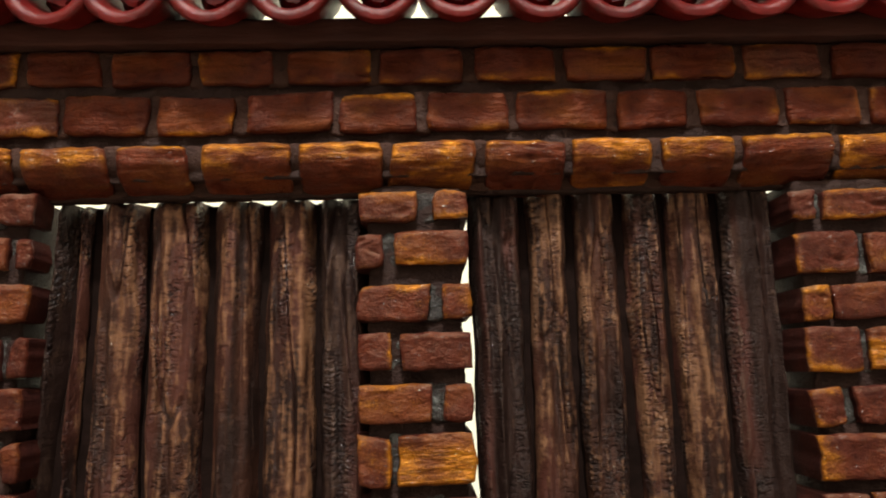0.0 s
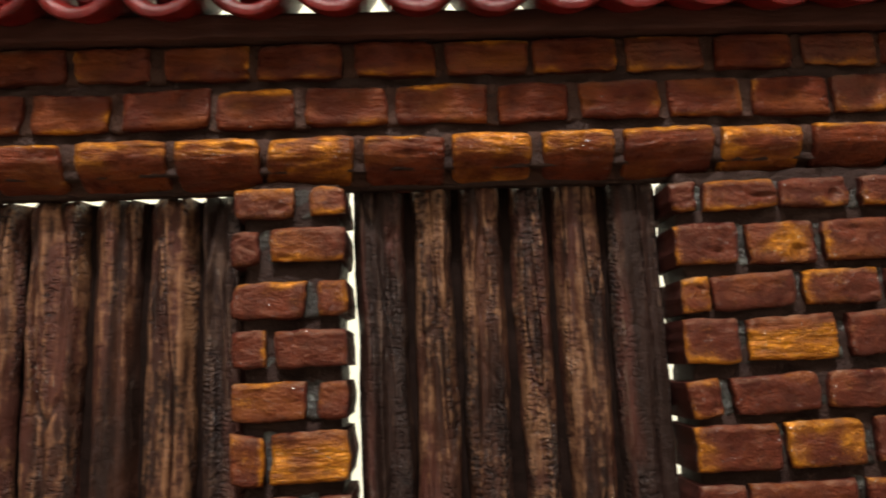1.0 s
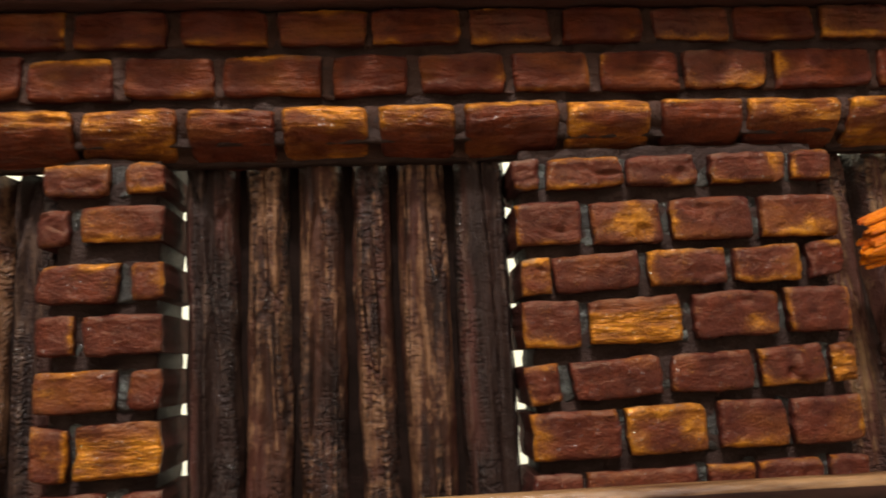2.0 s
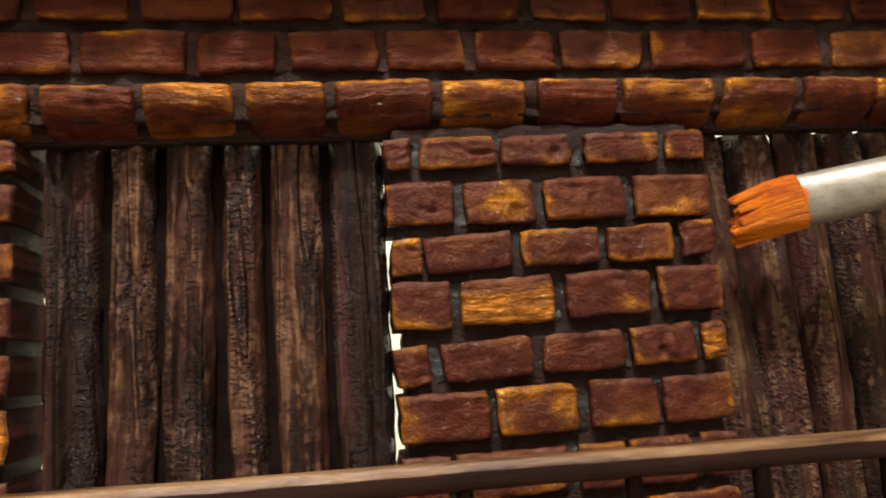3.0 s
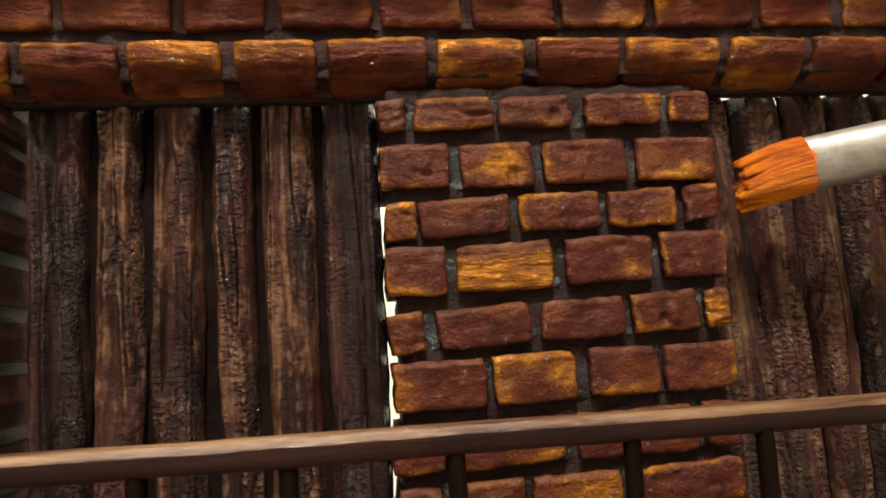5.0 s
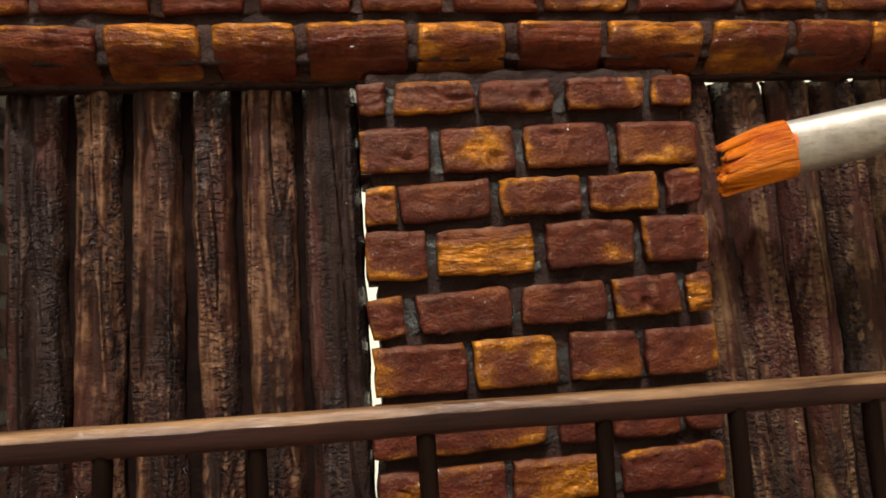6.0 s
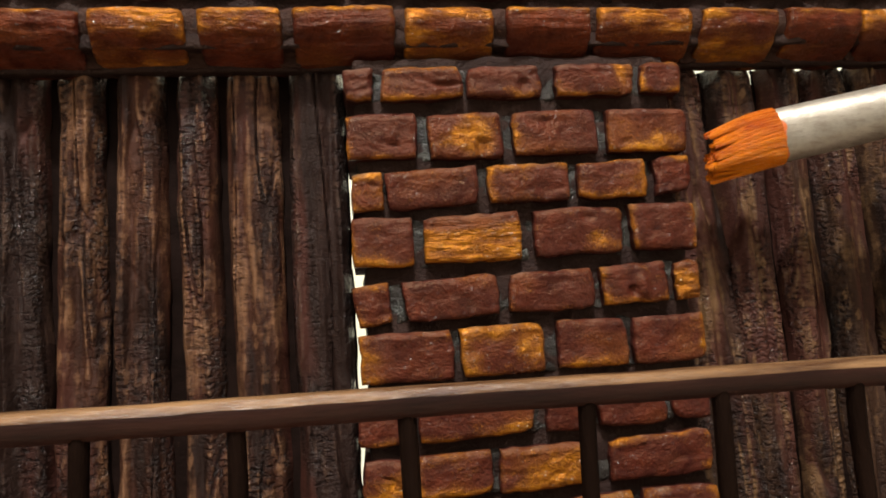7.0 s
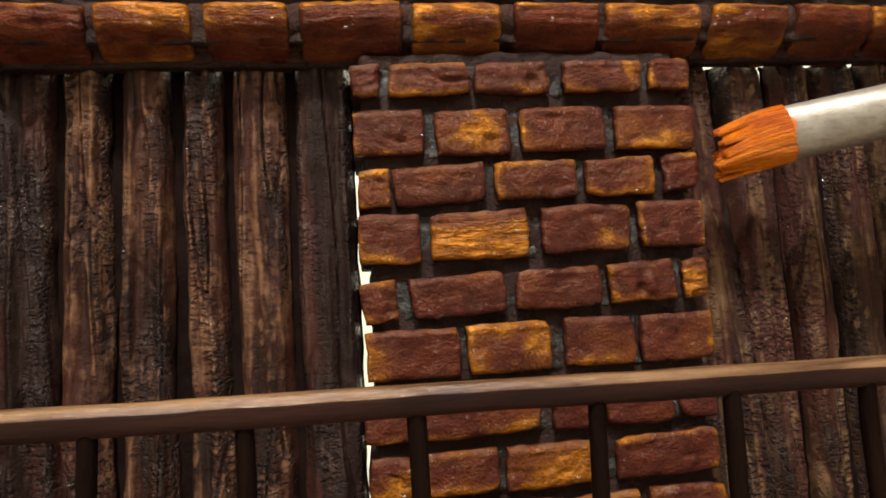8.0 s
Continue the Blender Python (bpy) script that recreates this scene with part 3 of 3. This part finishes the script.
# the ends of the front, left of the first door and right of the third
for n, (z0, z1) in enumerate(((1.60, 2.12), (0.86, 1.36), (0.0, 0.60), (-0.88, -0.26), (-1.72, -1.06), (-2.48, -1.88), (-3.3, -2.7), (-4.1, -3.5))):
    shift = 0.7 * (n % 2)
    course(z0, z1, ((-8.6 + shift, -7.35 + shift), (-7.1 + shift, -6.55)) if n % 2 == 0 else ((-8.2, -6.95), (-6.75, -6.54)), "dd", 120.0 + 3 * n, styles=". .")
    course(z0, z1, ((16.8, 17.9 - shift), (18.1 - shift, 19.4 - shift)), "md", 150.0 + 3 * n)


# the course over the doors, whose under edge is rounded back
def under(w):
    return 0.66 * max(0.0, 1 - w / 0.75) ** 2


LINTEL = ((-11.2, -9.9), (-9.7, -8.5), (-8.3, -6.98), (-6.76, -5.43), (-5.20, -4.09), (-3.78, -2.36), (-2.18, -0.84), (-0.65, 0.73), (1.00, 2.30), (2.47, 3.77),
          (4.01, 5.18), (5.43, 6.92), (7.14, 8.50), (8.76, 10.08), (10.27, 11.84), (12.05, 13.35), (13.61, 14.89), (15.02, 16.4), (16.6, 17.9), (18.1, 19.5))
course(2.07, 2.88, LINTEL, "MMMMMPPPMPMMPPPMMDMD", 200.3, 8.22, styles="h t h h t h h hs t hs h t hs t h hs t h . h t", bend=under, nz=30, nx=26, rim=0.07, brushed=0.012, sink=0.13, hang=-0.02, joint=POINTING_BROWN)

UPPER = ((-10.4, -9.1), (-8.9, -7.6), (-7.4, -6.27), (-6.11, -4.77), (-4.56, -3.33), (-3.05, -1.67), (-1.48, -0.23), (0.0, 1.33), (1.54, 3.05), (3.30, 4.45),
         (4.71, 6.06), (6.28, 7.50), (7.76, 9.04), (9.24, 10.64), (10.85, 12.52), (12.74, 13.94), (14.27, 15.6), (15.8, 17.1), (17.3, 18.6))
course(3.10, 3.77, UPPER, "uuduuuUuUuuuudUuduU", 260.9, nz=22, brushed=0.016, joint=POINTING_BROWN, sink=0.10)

TOP = ((-9.6, -8.4), (-8.2, -7.0), (-6.78, -5.60), (-5.36, -4.09), (-3.88, -2.68), (-2.37, -0.99), (-0.81, 0.57), (0.85, 2.19), (2.42, 3.80), (3.95, 5.37),
       (5.59, 6.89), (7.18, 8.51), (8.76, 10.06), (10.21, 11.6), (11.8, 13.1), (13.3, 14.6), (14.8, 16.2), (16.4, 17.7))
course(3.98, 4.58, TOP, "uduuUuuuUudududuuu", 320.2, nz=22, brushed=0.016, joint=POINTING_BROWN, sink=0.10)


# ---- doors of upright boards ----
def plank_lump(bm, x0, x1, z0, z1, y0, y1, k, lean):
    """A carved board: fluted along its length, its sides wandering and rounded back, its top worn."""
    nx, nz = 36, 150
    rows = []
    for j in range(nz + 1):
        z = z0 + (z1 - z0) * j / nz
        left = x0 + 0.06 * wob(z * 0.55, k, 1, k) + 0.03 * wob(z * 2.1, k, 4, k)
        right = x1 + 0.06 * wob(z * 0.55, k, 11, k) + 0.03 * wob(z * 2.1, k, 14, k)
        line = []
        for x in stops(left, right, nx):
            side = min(x - left, right - x)
            y = y0 + 0.15 * wob(x * 3.4, z * 0.2, k, k) + 0.10 * wob(x * 8, z * 0.5, k, k) + 0.018 * wob(x * 13, z * 5, k, k) + 0.008 * wob(x * 15, z * 13, k, k)
            y += 0.08 * max(0.0, 1 - abs(wob(x * 2.3, z * 0.25, k + 21, k)) / 0.06) * min(1.0, side / 0.1)
            y += 0.34 * max(0.0, 1 - side / 0.19) ** 2
            y += 0.14 * max(0.0, 1 - (z1 - z) / 0.25) ** 2
            if 1.95 < x < 3.15:
                y += 0.05 * max(0.0, 1 - abs(z - 0.134 + 1.36 * (x - 2.034)) / 0.07)
            top = 0.05 * wob(x * 5, k, 2, k) if j == nz else 0.0
            line.append(bm.verts.new((x + lean * (z1 - z), y, z + top)))
        rows.append(line)
    close(bm, rows, y1, -0.04)


def door(name, edges, y, tops, k, lean, label, dim=(), paint=PLANK, tilts=(), thick=0.52, snug=0.02):
    """Boards side by side on a dark backing; edges are pairs of x at the top, tops the heights of backing and boards."""
    bm = bmesh.new()
    x0, x1 = edges[0][0], edges[-1][1]
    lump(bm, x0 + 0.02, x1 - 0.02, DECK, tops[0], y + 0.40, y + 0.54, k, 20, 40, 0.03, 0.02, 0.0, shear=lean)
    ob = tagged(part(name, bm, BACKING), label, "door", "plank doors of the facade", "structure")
    for n, (a, b) in enumerate(edges):
        bm = bmesh.new()
        j = k + 2.9 * n
        plank_lump(bm, a - snug, b + snug, DECK, tops[1] + 0.03 * wob(j, 3, 3), y + 0.05 * wob(j, 9, 2), y + thick, j, lean + dict(tilts).get(n, 0.0))
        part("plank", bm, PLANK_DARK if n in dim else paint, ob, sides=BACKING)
    return ob


DOOR_Y = 8.90
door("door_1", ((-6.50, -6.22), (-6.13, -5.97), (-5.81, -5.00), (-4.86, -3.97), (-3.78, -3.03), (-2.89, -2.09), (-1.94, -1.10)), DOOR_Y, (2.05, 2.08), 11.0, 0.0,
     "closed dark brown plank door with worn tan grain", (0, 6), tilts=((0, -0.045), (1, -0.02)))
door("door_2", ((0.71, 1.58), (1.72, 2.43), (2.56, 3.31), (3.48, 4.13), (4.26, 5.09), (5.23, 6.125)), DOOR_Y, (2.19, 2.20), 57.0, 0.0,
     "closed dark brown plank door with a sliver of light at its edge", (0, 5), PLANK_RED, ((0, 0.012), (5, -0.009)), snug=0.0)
door("door_3", ((11.2, 12.32), (12.48, 13.32), (13.50, 14.20), (14.38, 15.12), (15.30, 16.08), (16.26, 16.95)), DOOR_Y + 0.05, (1.90, 2.16), 93.0, 0.004,
     "dark brown plank door hanging slightly askew in its opening", (), PLANK_DULL, ((0, 0.05),), 0.42, 0.02)

# ---- roof edge ----
bm = bmesh.new()
lump(bm, LEFT, RIGHT, 4.64, 5.06, 8.15, 8.9, 5.5, 90, 6, 0.03, 0.01, 0.02)
roof = tagged(part("roof", bm, SOFFIT), "dark wooden wall plate carrying glazed red clay tiles", "roof", "", "structure")
SLOPE = radians(22)
bm = bmesh.new()
box(bm, LEFT, RIGHT, 0, 1.6, -0.06, -0.02)
bmesh.ops.transform(bm, verts=bm.verts[:], matrix=Matrix.Translation((0, 8.22, 5.10)) @ Matrix.Rotation(SLOPE, 4, "X"))
part("roof_board", bm, SOFFIT, roof, "", False)


def tile(x, r, low, k):
    """A rolled clay tile: a thick pipe lying down the slope, its rim rounded."""
    bm = bmesh.new()
    sides, wall_thick = 26, 0.24
    profile = [(r - wall_thick, 1.7), (r - wall_thick, 0.10), (r - wall_thick * 0.85, 0.03), (r - wall_thick * 0.5, 0.0), (r - wall_thick * 0.15, 0.03), (r, 0.10), (r * 0.97, 1.7)]
    rings = []
    for pr, along in profile:
        ring = []
        for i in range(sides):
            a = math.tau * i / sides
            rr = pr * (1 + 0.03 * wob(math.cos(a) * 1.5, math.sin(a) * 1.5, along, k))
            p = Vector((rr * math.cos(a), along, rr * math.sin(a)))
            ring.append(bm.verts.new(p))
        rings.append(ring)
    for a, b in zip(rings, rings[1:] + rings[:1]):
        for i in range(sides):
            bm.faces.new((a[i], a[(i + 1) % sides], b[(i + 1) % sides], b[i]))
    inner = r - wall_thick
    core = inner * (0.72 + 0.12 * wob(k, 3, 3))
    sag = inner - core + 0.015
    plug = [bm.verts.new((core * (1 + 0.2 * wob(i * 0.8, k, 2)) * math.cos(math.tau * i / sides) + 0.06 * wob(k, 1, 8), 0.75 + 0.15 * wob(i, k, 1), core * math.sin(math.tau * i / sides) - sag)) for i in range(sides)]
    bulge = [bm.verts.new((core * 0.55 * math.cos(math.tau * i / sides), 0.48 + 0.25 * wob(i * 0.6, k, 5), core * 0.55 * math.sin(math.tau * i / sides) - sag)) for i in range(sides)]
    for i in range(sides):
        bm.faces.new((plug[i], plug[(i + 1) % sides], bulge[(i + 1) % sides], bulge[i]))
    bm.faces.new(bulge)
    for v in bm.verts:
        v.co = (v.co.x + x, v.co.y + 7.42, v.co.z + v.co.y * math.tan(SLOPE) + 4.79 + r - low)
    part("roof_tile", bm, TILE, roof)


TILES = (-11.1, -9.8, -8.5, -7.2, -5.93, -4.75, -3.43, -2.15, -0.77, 0.55, 1.89, 3.12, 4.36, 5.42, 6.62, 7.85, 9.1, 10.35, 11.6, 12.9, 14.2, 15.5, 16.8, 18.1)
for n, x in enumerate(TILES):
    tile(0.25 + 1.03 * (x - 0.25), 0.715 + 0.015 * wob(n * 1.9, 4, 4), 0.17 + 0.10 * wob(n * 2.3, 1, 7), n * 1.7)

# ---- balcony and railing ----
bm = bmesh.new()
lump(bm, LEFT, RIGHT, DECK - 0.4, DECK, 3.8, 9.4, 2.2, 40, 3, 0.03, 0.02, 0.02)
tagged(part("balcony_floor", bm, SOFFIT), "dark wooden balcony floor before the doors", "balcony", "", "structure")

railing = tagged(base("railing", 6.0, 4.7, DECK), "thin brown wooden balcony railing with dark upright posts", "railing")
bm = bmesh.new()
# a split stick: a flat upper side, a ridge along the front and a hollow under it, shaped to shade the lower front
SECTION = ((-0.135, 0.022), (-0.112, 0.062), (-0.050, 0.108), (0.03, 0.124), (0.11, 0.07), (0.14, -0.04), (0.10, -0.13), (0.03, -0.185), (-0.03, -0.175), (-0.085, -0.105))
rings = []
for n in range(141):
    x = -8.0 + 0.2 * n
    zc = -2.631 - 0.283 * n / 140 + 0.02 * wob(x * 0.35, 3, 1)
    grow = 1 + 0.05 * wob(x * 0.9, 5, 2)
    rings.append([bm.verts.new((x, 4.70 + sy * grow + 0.008 * wob(x * 2.2, sy * 9, sz * 9), zc + sz * grow + 0.008 * wob(x * 2.2, sy * 9, 4 + sz * 9))) for sy, sz in SECTION])
# lower faces take the darker copy, which paints in their shade
for a, b in zip(rings, rings[1:]):
    for i in range(len(SECTION)):
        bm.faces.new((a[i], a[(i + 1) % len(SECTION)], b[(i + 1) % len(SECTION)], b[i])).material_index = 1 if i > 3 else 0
bm.faces.new(rings[0])
bm.faces.new(rings[-1])
part("handrail", bm, STICK, railing, sides=STICK_SHADE)
POSTS = (-7.4, -5.8, -4.3, -2.7, -1.1, 0.5, 2.0, 3.56, 4.94, 6.54, 8.28, 9.70, 11.22, 12.8, 14.3, 15.9, 17.5, 19.2)
for n, x in enumerate(POSTS):
    bm = bmesh.new()
    tube(bm, (x + 0.05 * wob(n, 2, 2), 4.74, DECK), (x, 4.74, -2.90), 0.092, 0.092, 10, 8, n * 1.3, 0.05)
    part("baluster", bm, STICK_DARK, railing)

# ---- paintbrush ----
brush = tagged(base("paintbrush", 11.5, 8.1, 0.42), "flat paintbrush, bristles loaded with orange paint, touching a brick", "paintbrush")
TIP, HEEL, END, TAIL = Vector((11.55, 8.12, 0.42)), Vector((12.75, 7.85, 0.52)), Vector((16.05, 7.04, 1.02)), Vector((27.0, 4.3, 2.7))
way = (END - HEEL).normalized()
side = way.cross(Vector((0, 1, 0))).normalized()
depth = way.cross(side)


def turned(bm, stations, sides=32):
    """A closed sleeve along the brush: stations give the distance from the heel and the half width and half depth there."""
    rings = []
    for along, wide, deep in stations:
        c = HEEL + way * along
        rings.append([bm.verts.new(c + side * (wide * math.cos(a)) + depth * (deep * math.sin(a))) for a in (math.tau * i / sides for i in range(sides))])
    for lower, upper in zip(rings, rings[1:]):
        for i in range(sides):
            bm.faces.new((lower[i], lower[(i + 1) % sides], upper[(i + 1) % sides], upper[i]))
    bm.faces.new(rings[0])
    bm.faces.new(rings[-1])
    return rings


# the sleeve: pinched flat at the bristles, round at the handle, with three crimped rings and a dent
LONG = (END - HEEL).length
bm = bmesh.new()
smear = bm.verts.layers.float.new("ochre")
stations = []
for n in range(111):
    f = n / 110
    crimp = sum(0.030 * math.exp(-((f - c) / 0.011) ** 2) for c in (0.70, 0.76, 0.84)) - 0.02 * math.exp(-((f - 0.73) / 0.02) ** 2)
    flat = 0.5 - 0.5 * math.cos(math.pi * min(1.0, f / 0.6))
    stations.append((LONG * f, 0.43 - 0.02 * flat + crimp, 0.27 + 0.13 * flat + crimp))
for n, ring in enumerate(turned(bm, stations)):
    f = n / 110
    for i, v in enumerate(ring):
        a = math.tau * i / len(ring)
        dent = 0.05 * math.exp(-((f - 0.10) / 0.035) ** 2 - ((a - 4.3) / 0.35) ** 2)
        v.co += depth * dent
        v[smear] = max(0.0, 0.9 - f / 0.05 + 0.8 * wob(a * 1.5, f * 9, 3)) + 1.2 * math.exp(-((f - 0.42) / 0.07) ** 2 - ((a - 4.9) / 0.45) ** 2)
part("ferrule", bm, FERRULE, brush, "pale metal ferrule smeared with orange paint")

# wet hairs in clumps, cut blunt and splayed at the tip
bm = bmesh.new()
REACH = (TIP - HEEL).length
for n in range(420):
    a, q = n * 2.39996, math.sqrt((n + 0.5) / 420)
    u, w = q * math.cos(a), q * math.sin(a)
    clump = Vector((round(u * 2.6), round(w * 2.0), 0))
    reach = REACH * (0.86 + 0.16 * wob(clump.x * 1.7, clump.y * 2.3, 2) + 0.05 * wob(n * 1.7, 5, 2) - 0.10 * u)
    lean_u = 0.16 * wob(clump.x * 1.3, clump.y * 1.9, 6) + 0.03 * wob(n * 0.9, 8, 1)
    lean_w = 0.10 * wob(clump.x * 1.1, clump.y * 1.6, 9) + 0.03 * wob(n * 1.3, 3, 6)
    rings = []
    for step in range(7):
        g = step / 6
        gather = 1 - 0.10 * g + 0.08 * math.sin(math.pi * g)
        pull_u, pull_w = (clump.x / 2.6 - u) * 0.55 * g * g, (clump.y / 2.0 - w) * 0.55 * g * g
        c = HEEL - way * (reach * g - 0.06) + side * (0.41 * gather * (u + pull_u) + (lean_u - 0.10) * g * g) + depth * (0.26 * gather * (w + pull_w) + lean_w * g * g)
        r = 0.058 * (1 - 0.5 * g)
        rings.append([bm.verts.new(c + side * (r * math.cos(math.tau * i / 5)) + depth * (r * math.sin(math.tau * i / 5))) for i in range(5)])
    for lower, upper in zip(rings, rings[1:]):
        for i in range(5):
            bm.faces.new((lower[i], lower[(i + 1) % 5], upper[(i + 1) % 5], upper[i]))
    bm.faces.new(rings[-1])
part("bristles", bm, BRISTLE, brush, "blunt bristles soaked in wet orange paint")

bm = bmesh.new()
FAR = (TAIL - HEEL).length
stations = [(LONG - 0.15, 0.385, 0.375), (LONG + 0.02, 0.39, 0.38)]
for n in range(1, 25):
    f = n / 24
    swell = 0.06 * math.sin(math.pi * min(1.0, f / 0.45)) - 0.17 * max(0.0, f - 0.3)
    stations.append((LONG + (FAR - LONG) * f, 0.40 + swell, 0.39 + swell))
stations.append((FAR + 0.1, 0.12, 0.12))
turned(bm, stations)
part("handle", bm, HANDLE, brush, "yellow lacquered wooden handle")
